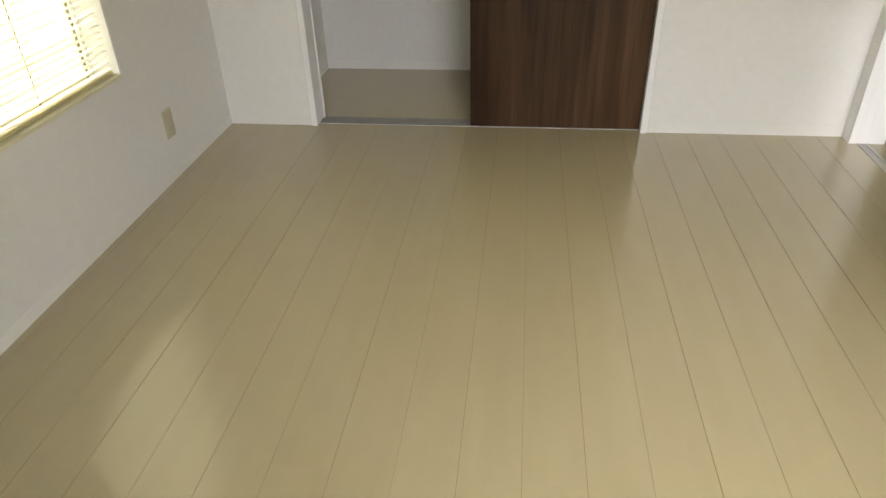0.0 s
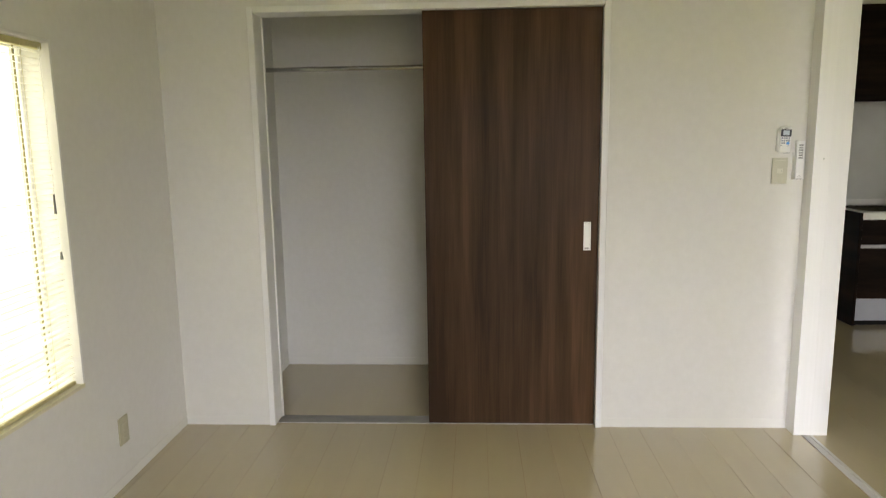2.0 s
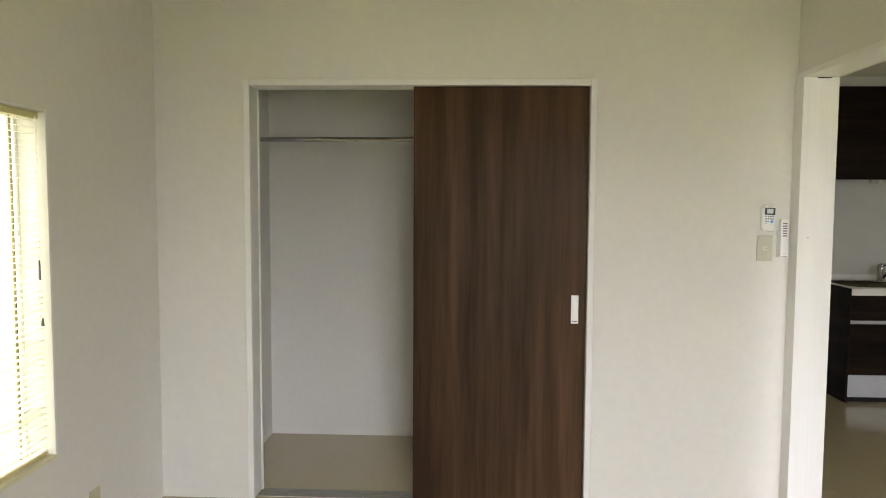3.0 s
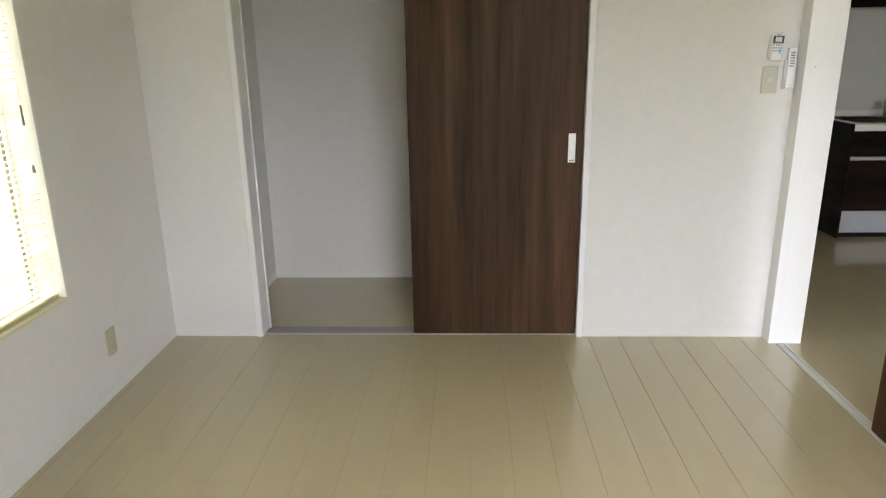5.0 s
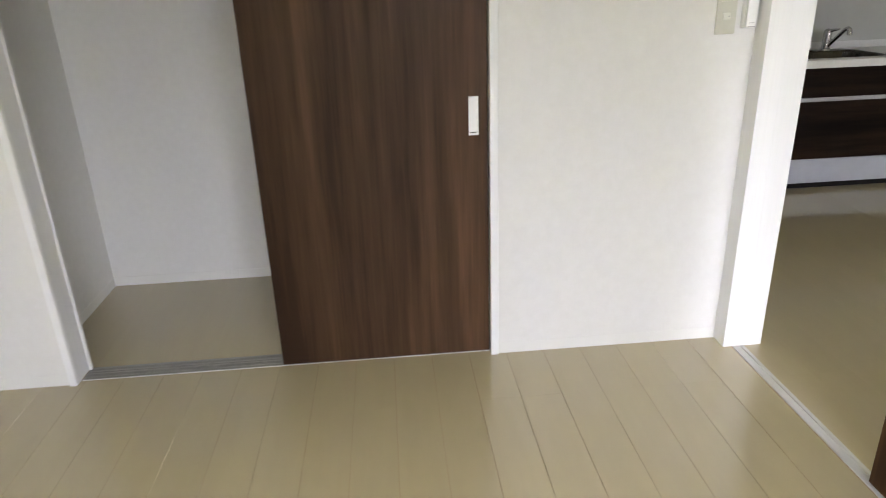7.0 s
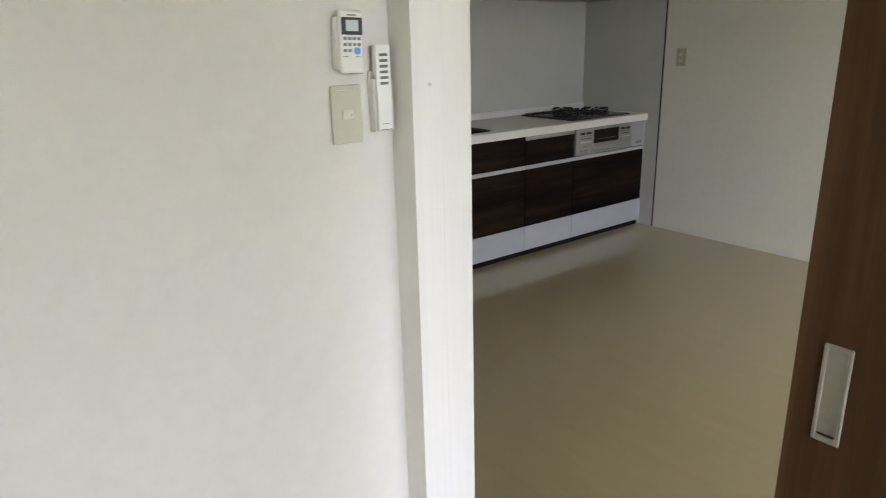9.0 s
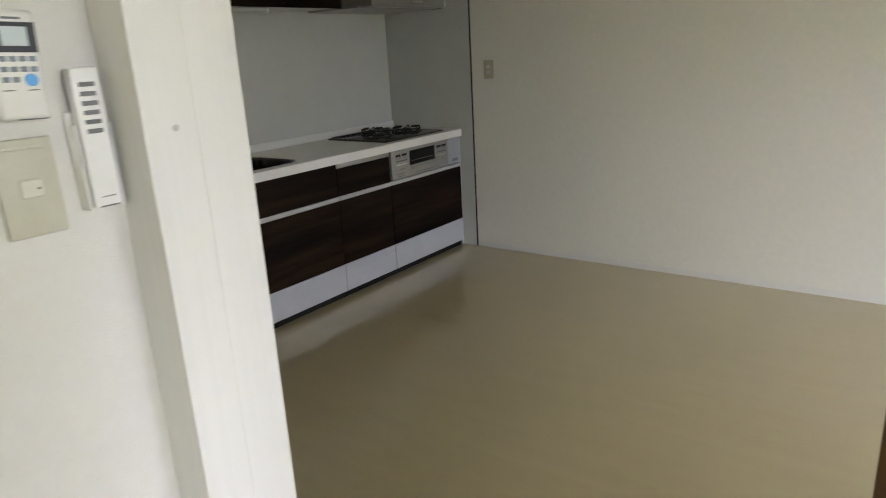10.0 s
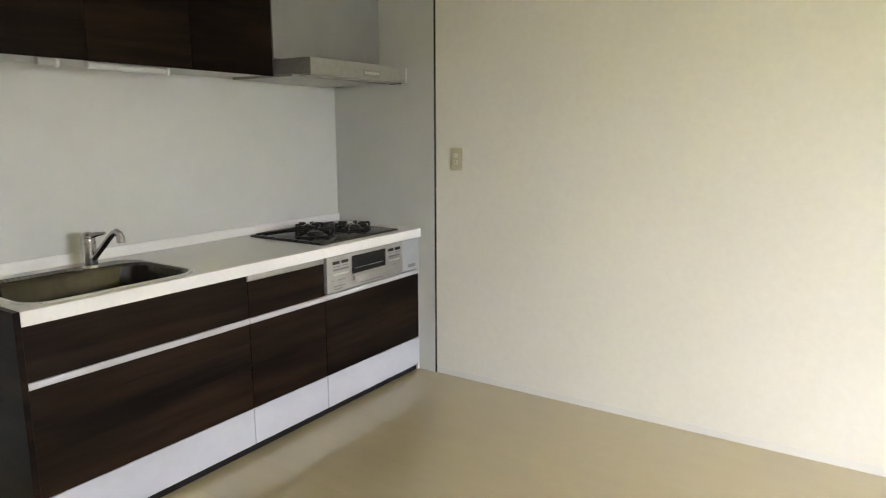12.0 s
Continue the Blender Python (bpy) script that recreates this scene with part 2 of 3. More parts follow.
floor = setting("floor", GROOVE, ((-0.15, YS - 0.1, -0.12), (XE + 0.15, YB + 0.1, -0.0018)), label="glossy ivory plank floor through both rooms")
setting("wall_north", WALLPAPER, ((0, 0, 0), (0.4535, 0.11, TOP)), ((2.105, 0, 0), (3.0415, 0.11, TOP)), ((0.4535, 0, 2.045), (2.105, 0.11, TOP)),
        label="white papered wall with a closet opening")
setting("wall_west", WALLPAPER, ((-0.15, YS, 0), (0, WIN[0], TOP)), ((-0.15, WIN[1], 0), (0, YB + 0.1, TOP)),
        ((-0.15, WIN[0], 0), (0, WIN[1], WIN[2])), ((-0.15, WIN[0], WIN[3]), (0, WIN[1], TOP)), label="white papered wall with a window")
setting("wall_south", WALLPAPER, ((-0.15, YS - 0.15, 0), (1.55, YS, TOP)), ((2.95, YS - 0.15, 0), (3.4, YS, TOP)), ((5.4, YS - 0.15, 0), (XE + 0.15, YS, TOP)),
        ((1.55, YS - 0.15, 2.05), (2.95, YS, TOP)), ((3.4, YS - 0.15, 2.05), (5.4, YS, TOP)), label="white papered wall with two balcony windows")
setting("wall_partition", WALLPAPER, ((3.042, YS, 0), (3.180, -1.765, TOP)), ((3.042, -1.765, 2.0785), (3.180, 0, TOP)), ((3.042, 0, 0), (3.180, YB, TOP)),
        label="white papered partition between bedroom and kitchen")
setting("wall_closet_west", WALLPAPER, ((0.12, 0.11, 0), (0.27, 1.06, TOP)), label="white papered side wall of the closet")
setting("wall_closet_north", WALLPAPER, ((0.27, 0.945, 0), (3.0415, 1.06, TOP)), label="white papered back wall of the closet")
setting("wall_east", WALLPAPER_CREAM, ((XE, YS, 0), (XE + 0.15, 1.745, TOP)), label="cream papered kitchen wall")
setting("wall_kitchen", WALLPAPER, ((0.0005, YB, 0), (3.0415, YB + 0.1, TOP)), ((3.18, YB, 0), (XE + 0.15, YB + 0.1, TOP)), label="wall behind the kitchen counter")
setting("ceiling", CEILING, ((-0.15, YS - 0.15, TOP), (XE + 0.15, YB + 0.1, TOP + 0.1)), label="unseen ceiling, toned to dim and yellow the bounced light")

# skirting
setting("baseboard", SKIRT, ((0.0025, -0.002, 0), (0.4365, 0, 0.046)), ((2.121, -0.002, 0), (3.0275, 0, 0.048)), ((0, YS, 0), (0.002, 0, 0.045)),
        ((3.039, YS, 0), (3.042, -1.79, 0.048)), ((XE - 0.002, YS, 0), (XE, 1.744, 0.040)),
        ((0.27, 0.942, 0), (3.0415, 0.945, 0.048)), ((0.27, 0.12, 0), (0.273, 0.9415, 0.048)), label="low white skirting board", bevel=0.0008)

# enamelled panels round the counter and the slit beside them
setting("wall_panel", PANEL, ((3.6, YB - 0.006, 0), (XE - 0.0065, YB - 0.0005, TOP)), ((XE - 0.006, 1.757, 0), (XE + 0.15, YB - 0.0005, TOP)),
        label="pale grey enamelled kitchen wall panel")
setting("trim", DARK, ((XE - 0.002, 1.745, 0.0), (XE + 0.01, 1.757, TOP)), label="dark slit beside the kitchen panel")

# ---- closet: casing, track, door, rail ----
casing = empty("door_frame", "white woodgrain casing round the closet opening", "door frame", kind="structure")
boxes("jamb", TRIM, casing, ((0.4375, -0.012, 0), (0.4665, 0.0, 2.060)), ((0.4545, 0.0, 0), (0.4665, 0.125, 2.031)), bevel=0.002)
boxes("jamb", TRIM, casing, ((2.090, -0.012, 0), (2.120, 0.0, 2.060)), ((2.090, 0.0, 0), (2.104, 0.125, 2.031)), bevel=0.002)
boxes("head", TRIM, casing, ((0.467, -0.0115, 2.031), (2.0895, 0.0, 2.0595)), ((0.455, 0.0, 2.0315), (2.1035, 0.125, 2.0445)), bevel=0.002)
boxes("stop", TRIM, casing, ((0.467, 0.104, 0), (0.4755, 0.120, 2.030)), bevel=0.001)
closet_track = empty("door_track", "flush grey metal track under the closet door", "door track", kind="structure")
boxes("plate", CLOSET_TRACK, closet_track, ((0.467, 0.0285, -0.004), (2.0895, 0.1215, -0.0012)))
boxes("lip", TRIM, closet_track, ((0.467, 0.0242, -0.004), (2.0895, 0.028, 0.0016)), bevel=0.0008, label="white edge strip")
for y in (0.0295, 0.0475, 0.0725, 0.0905, 0.1145):
    boxes("rib", CLOSET_TRACK, closet_track, ((0.467, y, -0.0011), (2.0895, y + 0.006, 0.0010)), bevel=0.0005)


def pull_handle(parent, m, mat, label):
    """A recessed pull with a raised rim, facing -y at the pose m."""
    bm = bmesh.new()
    box(bm, (-0.0175, -0.003, -0.069), (-0.0125, 0.003, 0.069), 0.001)
    box(bm, (0.0125, -0.003, -0.069), (0.0175, 0.003, 0.069), 0.001)
    box(bm, (-0.0125, -0.003, 0.062), (0.0125, 0.003, 0.069), 0.001)
    box(bm, (-0.0125, -0.003, -0.069), (0.0125, 0.003, -0.061), 0.001)
    bm.transform(m)
    rim = part("pull", bm, mat, parent, label)
    bm = bmesh.new()
    box(bm, (-0.0123, -0.0005, -0.0605), (0.0123, 0.002, 0.0615))
    bm.transform(m)
    part("recess", bm, mat, rim)
    bm = bmesh.new()
    box(bm, (-0.0105, -0.0022, -0.0602), (0.0105, -0.0008, -0.0575))
    bm.transform(m)
    part("slot", bm, DARK, rim)


closet_door = empty("closet_door", "dark walnut sliding closet door, half open", "sliding door")
boxes("leaf", WALNUT, closet_door, ((1.254, 0.021, 0.006), (2.087, 0.049, 2.029)), bevel=0.0015)
pull_handle(closet_door, pose(2.036, 0.0205, 0.966), PLASTIC, "white recessed pull")

hanging_rail = empty("hanging_rail", "chrome clothes rail across the closet", "clothes rail")
bm = bmesh.new()
rod(bm, (0.284, 0.46, 1.821), (3.027, 0.46, 1.821), 0.0125)
part("pipe", bm, CHROME, hanging_rail, smooth=True)
for x0, x1 in ((0.27, 0.284), (3.027, 3.0415)):
    bm = bmesh.new()
    rod(bm, (x0, 0.46, 1.821), (x1, 0.46, 1.821), 0.022)
    part("socket", bm, CHROME, hanging_rail, smooth=True)

# ---- opening to the kitchen ----
gate = empty("door_frame", "white woodgrain frame of the opening between the rooms", "door frame", kind="structure")
boxes("jamb", TRIM, gate, ((3.028, -0.082, 0), (3.10485, -0.0005, 2.050)))
boxes("jamb", TRIM, gate, ((3.10515, -0.082, 0), (3.186, -0.0005, 2.050)))
boxes("jamb", TRIM, gate, ((3.028, -1.79, 0), (3.186, -1.7655, 2.050)), bevel=0.0015)
boxes("head", TRIM, gate, ((3.030, -1.79, 2.0505), (3.186, -0.0005, 2.078)), bevel=0.0015)
boxes("track_slot", DARK, gate, ((3.090, -0.0826, 2.0455), (3.150, -0.060, 2.0502)))
bm = bmesh.new()
rod(bm, (3.073, -0.0828, 1.326), (3.073, -0.0815, 1.326), 0.0045)
part("screw_cap", bm, PANEL, gate, "small grey screw cap", smooth=True)
gate_track = empty("door_track", "flush grey metal floor track of the room door", "door track", kind="structure")
boxes("rail", TRACK, gate_track, ((3.066, -1.765, -0.004), (3.080, -0.083, 0.003)), bevel=0.001)
boxes("rail", TRACK, gate_track, ((3.100, -1.765, -0.004), (3.114, -0.083, 0.003)), bevel=0.001)
boxes("channel", TRACK, gate_track, ((3.0805, -1.765, -0.006), (3.0995, -0.083, -0.0015)))
room_door = empty("room_door", "dark walnut sliding room door, pushed open", "sliding door")
boxes("leaf", WALNUT, room_door, ((3.074, -1.745, 0.006), (3.107, -0.885, 2.049)), bevel=0.0015)
pull_handle(room_door, pose(3.0735, -0.938, 0.962, 0, 0, -90), PULL_GREY, "satin grey recessed pull")

# ---- west window with its blind ----
y0, y1, z0, z1 = WIN
window = empty("window_1", "white-framed window, glowing with daylight", "window", kind="structure")
boxes("casing", TRIM, window, ((-0.148, y1 - 0.012, z0 + 0.0055), (0.004, y1, z1)), ((-0.148, y0, z0 + 0.0055), (0.004, y0 + 0.012, z1)),
      ((-0.148, y0 + 0.0125, z1 - 0.012), (0.004, y1 - 0.0125, z1)), bevel=0.0015)
boxes("window_sill", SILL, window, ((-0.148, y0, z0 - 0.010), (0.003, y1, z0 + 0.005)), bevel=0.0015)
a, b, x = y0 + 0.0125, y1 - 0.0125, -0.115
sash = boxes("window_sash", SASH, window, ((x - 0.012, a, z0 + 0.0055), (x + 0.012, a + 0.016, z1 - 0.0125)),
             ((x - 0.012, b - 0.016, z0 + 0.0055), (x + 0.012, b, z1 - 0.0125)),
             ((x - 0.012, a + 0.0165, z0 + 0.0055), (x + 0.012, b - 0.0165, z0 + 0.022)),
             ((x - 0.012, a + 0.0165, z1 - 0.03), (x + 0.012, b - 0.0165, z1 - 0.0125)), bevel=0.002)
pane = boxes("pane", GLASS, sash, ((x - 0.003, a + 0.017, z0 + 0.0225), (x + 0.003, b - 0.017, z1 - 0.0305)))
pane.visible_shadow = False

blind = empty("venetian_blind", "cream aluminium venetian blind, slats open", "blind")
ys, ye, xb = y0 + 0.02, y1 - 0.020, -0.030
boxes("head_rail", RAIL, blind, ((xb - 0.013, ys, z1 - 0.036), (xb + 0.013, ye, z1 - 0.0125)), bevel=0.002)
boxes("bottom_rail", RAIL, blind, ((xb - 0.012, ys, z0 + 0.0065), (xb + 0.012, ye, z0 + 0.0215)), bevel=0.003)
for y in (ye - 0.115, (ys + ye) / 2, ys + 0.10):
    for dx, radius, mat in ((-0.0140, 0.0028, CORD), (0.0132, 0.0007, SILL)):
        bm = bmesh.new()
        rod(bm, (xb + dx, y, z0 + 0.03), (xb + dx, y, z1 - 0.03), radius, sides=6)
        part("ladder_cord", bm, mat, blind)
for name, dy, radius, low, tip, wide in (("wand", 0.030, 0.0010, 1.26, 0.07, 0.0045), ("pull_cord", 0.022, 0.0006, 1.05, 0.028, 0.006)):
    bm = bmesh.new()
    rod(bm, (-0.010, ye - dy, low), (-0.010, ye - dy, z1 - 0.03), radius, sides=6)
    line = part(name, bm, SLAT, blind)
    bm = bmesh.new()
    rod(bm, (-0.010, ye - dy, low - tip), (-0.010, ye - dy, low), wide, 0.003, sides=10)
    part("grip", bm, GREY, line, "grey plastic grip")
bm = bmesh.new()
arc = [(-0.0125, -0.0012), (-0.006, 0.0008), (0.006, 0.0008), (0.0125, -0.0012)]
verts = [[bm.verts.new((x, y, z)) for x, z in arc] for y in (ys, ye)]
for i in range(3):
    bm.faces.new((verts[0][i], verts[0][i + 1], verts[1][i + 1], verts[1][i]))
bmesh.ops.solidify(bm, geom=list(bm.faces), thickness=0.0005)
slat_mesh = mesh_of("slat", bm, SLAT)
count = 54
for i in range(count):
    s = new("slat", slat_mesh)
    s.parent = blind
    s.matrix_local = pose(xb, 0, z0 + 0.030 + i * (z1 - z0 - 0.075) / (count - 1), 0, 3 + random.uniform(-1.5, 1.5), 0)


# ---- switches, outlets, remotes ----
def wall_plate(name, label, m, pieces, mat=IVORY):
    """A rounded ivory plate 70 x 120 mm facing -y, with its rockers or sockets."""
    ob = empty(name, label, "switch" if "switch" in name else "socket")
    bm = bmesh.new()
    box(bm, (-0.036, -0.009, -0.060), (0.036, -0.0003, 0.060), 0.004, 2)
    part("plate", bm, mat, ob, smooth=True)
    for kind, mat, lo, hi in pieces:
        bm = bmesh.new()
        box(bm, lo, hi, 0.0012)
        part(kind, bm, mat, ob)
    ob.matrix_world = m
    return ob


wall_plate("light_switch", "ivory plastic switch plate on the white wall", pose(2.9135, 0, 1.2705),
           [("rocker", IVORY_PALE, (-0.013, -0.0125, -0.011), (0.013, -0.0085, 0.011)),
            ("lamp_spot", GREY, (0.006, -0.0132, -0.002), (0.009, -0.0124, 0.001)),
            ("ridge", IVORY_PALE, (-0.024, -0.0105, 0.047), (0.024, -0.0085, 0.051))])
wall_plate("wall_outlet", "ivory power outlet low on the window wall", pose(0, -0.606, 0.242, 0, 0, 90),
           [("socket", IVORY_OLD, (-0.012, -0.0105, 0.006), (0.012, -0.0085, 0.032)),
            ("socket", IVORY_OLD, (-0.012, -0.0105, -0.032), (0.012, -0.0085, -0.006))], IVORY_OLD)
wall_plate("light_switch", "ivory double switch plate beside the kitchen panel", pose(XE, 1.607, 1.266, 0, 0, -90),
           [("rocker", IVORY_PALE, (-0.013, -0.012, 0.006), (0.013, -0.0085, 0.030)),
            ("rocker", IVORY_PALE, (-0.013, -0.012, -0.030), (0.013, -0.0085, -0.006)),
            ("lamp_spot", GREY, (-0.004, -0.0126, -0.02), (0.004, -0.0118, -0.013))], IVORY_OLD)

ac_remote = empty("air_conditioner_remote", "white air conditioner remote in a wall holder", "remote control")
boxes("holder", PLASTIC, ac_remote, ((-0.029, -0.020, -0.052), (0.029, -0.0003, 0.050)), bevel=0.005, segments=2)
bm = bmesh.new()
box(bm, (-0.027, -0.034, -0.060), (0.027, -0.0205, 0.062), 0.0068, 3)
body = part("body", bm, PLASTIC, ac_remote, smooth=True)
boxes("display_frame", NAVY, body, ((-0.0235, -0.0352, 0.015), (0.0235, -0.0338, 0.048)), bevel=0.0005)
boxes("display", LCD, body, ((-0.014, -0.0358, 0.022), (0.014, -0.0350, 0.043)), label="pale display")
boxes("maker_mark", GREY, body, ((-0.010, -0.0346, 0.051), (0.010, -0.0338, 0.0535)))
for r in range(3):
    for c in range(4):
        if r == 2 and c > 1:
            continue
        x, z = -0.016 + c * 0.0105, 0.008 - r * 0.0115
        boxes("button", SOFT_BLUE, body, ((x - 0.004, -0.0352, z - 0.0030), (x + 0.004, -0.0338, z + 0.0030)), bevel=0.0006)
bm = bmesh.new()
rod(bm, (0.011, -0.0338, -0.0155), (0.011, -0.0356, -0.0155), 0.0072)
part("button", bm, BLUE, body, "round blue button", smooth=True)
for x in (-0.015, 0.012):
    boxes("marking", GREY, body, ((x - 0.006, -0.0345, -0.0275), (x + 0.006, -0.0339, -0.0262)))
boxes("seam", GREY, body, ((-0.010, -0.0335, -0.0604), (0.024, -0.0325, -0.0592)))
ac_remote.matrix_world = pose(2.920, 0, 1.413, 0, 2, 0)

lamp_remote = empty("lamp_remote", "slim white lamp remote in a wall holder", "remote control")
boxes("holder", PLASTIC, lamp_remote, ((-0.024, -0.010, -0.090), (0.024, -0.0003, 0.035)), ((-0.024, -0.024, -0.090), (-0.0205, -0.0102, 0.020)),
      ((0.0205, -0.024, -0.090), (0.024, -0.0102, 0.020)), bevel=0.0015)
boxes("body", PLASTIC, lamp_remote, ((-0.0180, -0.028, -0.087), (0.0180, -0.0105, 0.088)), bevel=0.003, segments=2)
for i in range(6):
    z = 0.068 - i * 0.0115
    boxes("button", GREY, lamp_remote, ((-0.010, -0.0295, z - 0.0028), (0.010, -0.0278, z + 0.0028)), bevel=0.0006)
boxes("marking", GREY, lamp_remote, ((-0.008, -0.0287, -0.074), (0.010, -0.0279, -0.0728)))
boxes("seam", GREY, lamp_remote, ((-0.012, -0.0287, -0.0868), (0.014, -0.0279, -0.0850)))
lamp_remote.matrix_world = pose(2.995, 0, 1.320, 0, 0, 0)

# ---- kitchen: base units ----
YF = 1.85


def front(name, mat, parent, x0, x1, za, zb, y=YF, label=""):
    return boxes(name, mat, parent, ((x0 + 0.0015, y + 0.008, za), (x1 - 0.0015, y + 0.026, zb)), bevel=0.001, label=label)


def base_unit(name, label, x0, x1, top_front=True):
    """A drawer unit: carcass, recessed dark toe, white plinth drawer, deep drawer, pale handle profile."""
    u = empty(name, label, "cabinet", "kitchen base units")
    boxes("body", ESPRESSO, u, ((x0 + 0.001, YF + 0.0265, 0.041), (x1 - 0.001, YB - 0.02, 0.64)))
    boxes("toe", DARK, u, ((x0 + 0.001, YF + 0.030, 0), (x1 - 0.001, YF + 0.05, 0.0405)))
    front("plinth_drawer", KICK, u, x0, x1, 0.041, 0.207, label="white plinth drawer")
    front("drawer", ESPRESSO, u, x0, x1, 0.2095, 0.594)
    boxes("handle", HANDLE, u, ((x0 + 0.001, YF + 0.004, 0.597), (x1 - 0.001, YF + 0.024, 0.621)), bevel=0.0025, segments=2, label="pale handle profile")
    if top_front:
        front("top_drawer", ESPRESSO, u, x0, x1, 0.6225, 0.783 if top_front == 2 else 0.8115)
    return u


base_unit("sink_cabinet", "dark oak sink cabinet with a white plinth", 4.368, 5.272)
drawers = base_unit("drawer_cabinet", "narrow dark oak drawer cabinet with white plinth", 5.272, 5.742, 2)
boxes("handle", SILVER, drawers, ((5.274, YF + 0.004, 0.785), (5.740, YF + 0.024, 0.811)), bevel=0.0025, segments=2, label="pale handle profile")
base_unit("cooker_cabinet", "dark oak cabinet under the gas cooker", 5.742, 6.526, False)
tagged(boxes("end_panel", ESPRESSO, None, ((4.346, YF - 0.002, 0), (4.367, YB - 0.008, 0.8635)), bevel=0.001),
       "dark oak end panel of the kitchen counter", "panel")
tagged(boxes("filler_panel", PANEL, None, ((6.527, YF + 0.02, 0), (XE - 0.007, YF + 0.035, 0.811)), bevel=0.001),
       "pale filler strip between counter and wall", "panel")

# worktop with a cut-out for the sink
SX0, SX1, SY0, SY1 = 4.405, 5.075, 1.888, 2.400
worktop = empty("worktop", "white artificial stone worktop with upstand", "worktop")
wx0, wx1 = 4.3675, XE - 0.0065
bm = bmesh.new()
wya, wyb = YF, YB - 0.0065
hole = (SX0 + 0.010, SX1 - 0.010, SY0 + 0.010, SY1 - 0.010, 0.092)
loft(bm, [rounded_ring(bm, wx0, wx1, wya, wyb, 0.004, 0.812), rounded_ring(bm, wx0, wx1, wya, wyb, 0.004, 0.859),
          rounded_ring(bm, wx0 + 0.001, wx1 - 0.001, wya + 0.001, wyb - 0.001, 0.004, 0.8612),
          rounded_ring(bm, wx0 + 0.003, wx1 - 0.003, wya + 0.003, wyb - 0.003, 0.004, 0.862),
          rounded_ring(bm, *hole, 0.862), rounded_ring(bm, *hole, 0.812), rounded_ring(bm, wx0, wx1, wya, wyb, 0.004, 0.812)], cap=False)
bmesh.ops.remove_doubles(bm, verts=bm.verts, dist=1e-5)
part("slab", bm, STONE, worktop)
boxes("upstand", STONE, worktop, ((wx0, YB - 0.020, 0.8625), (wx1, YB - 0.0065, 0.909)), bevel=0.003, segments=2)


sink = empty("sink", "brushed steel sink set in the worktop", "sink")
bm = bmesh.new()
rings = [rounded_ring(bm, SX0, SX1, SY0, SY1, 0.10, 0.8635), rounded_ring(bm, SX0 + 0.004, SX1 - 0.004, SY0 + 0.004, SY1 - 0.004, 0.098, 0.8665),
         rounded_ring(bm, SX0 + 0.018, SX1 - 0.018, SY0 + 0.016, SY1 - 0.09, 0.095, 0.8655),
         rounded_ring(bm, SX0 + 0.026, SX1 - 0.026, SY0 + 0.024, SY1 - 0.098, 0.092, 0.855),
         rounded_ring(bm, SX0 + 0.036, SX1 - 0.036, SY0 + 0.034, SY1 - 0.108, 0.085, 0.70),
         rounded_ring(bm, SX0 + 0.06, SX1 - 0.06, SY0 + 0.058, SY1 - 0.132, 0.07, 0.682)]
loft(bm, rings)
part("bowl", bm, SINK_DARKENED, sink, smooth=True)
bm = bmesh.new()
rings = [rounded_ring(bm, SX0 - 0.006, SX1 + 0.006, SY0 - 0.006, SY1 + 0.006, 0.106, 0.8626), rounded_ring(bm, SX0 - 0.004, SX1 + 0.004, SY0 - 0.004, SY1 + 0.004, 0.104, 0.8672),
         rounded_ring(bm, SX0 + 0.004, SX1 - 0.004, SY0 + 0.004, SY1 - 0.004, 0.097, 0.8684), rounded_ring(bm, SX0 + 0.011, SX1 - 0.011, SY0 + 0.010, SY1 - 0.011, 0.093, 0.8668)]
loft(bm, rings, cap=False)
part("rim", bm, STEEL, sink, "bright steel rim", smooth=True)
pocket = boxes("pocket", SINK_DARKENED, sink, ((4.452, 2.318, 0.8662), (4.790, 2.384, 0.8678)), bevel=0.0006, label="shallow steel tray behind the bowl")
for y in (2.329, 2.3505, 2.372):
    boxes("slot", DARK, pocket, ((4.466, y, 0.8680), (4.776, y + 0.004, 0.8684)))
bm = bmesh.new()
rod(bm, (4.62, 2.12, 0.6825), (4.62, 2.12, 0.687), 0.06, 0.056, 28)
part("drain", bm, DARK, sink, "dark round drain", smooth=True)
tap = empty("mixer_tap", "chrome single-lever kitchen mixer tap", "tap")
tx, ty, tz = 4.870, 2.345, 0.8655
bm = bmesh.new()
rod(bm, (tx, ty, tz), (tx, ty, tz + 0.010), 0.034, 0.031, 28)
rod(bm, (tx, ty, tz + 0.010), (tx, ty, tz + 0.100), 0.0295, 0.028, 28)
part("column", bm, CHROME, tap, smooth=True)
bm = bmesh.new()
rod(bm, (tx, ty, tz + 0.102), (tx, ty, tz + 0.128), 0.0285, 0.027, 28)
bmesh.ops.create_uvsphere(bm, u_segments=28, v_segments=12, radius=0.027, matrix=Matrix.Translation((tx, ty - 0.001, tz + 0.127)) @ Matrix.Diagonal((1, 1, 0.8, 1)))
rod(bm, (tx, ty - 0.005, tz + 0.130), (tx + 0.012, ty - 0.062, tz + 0.143), 0.014, 0.009, 14)
rod(bm, (tx + 0.0115, ty - 0.060, tz + 0.1425), (tx + 0.016, ty - 0.098, tz + 0.149), 0.0085, 0.006, 14)
part("lever", bm, CHROME, tap, smooth=True)
bm = bmesh.new()
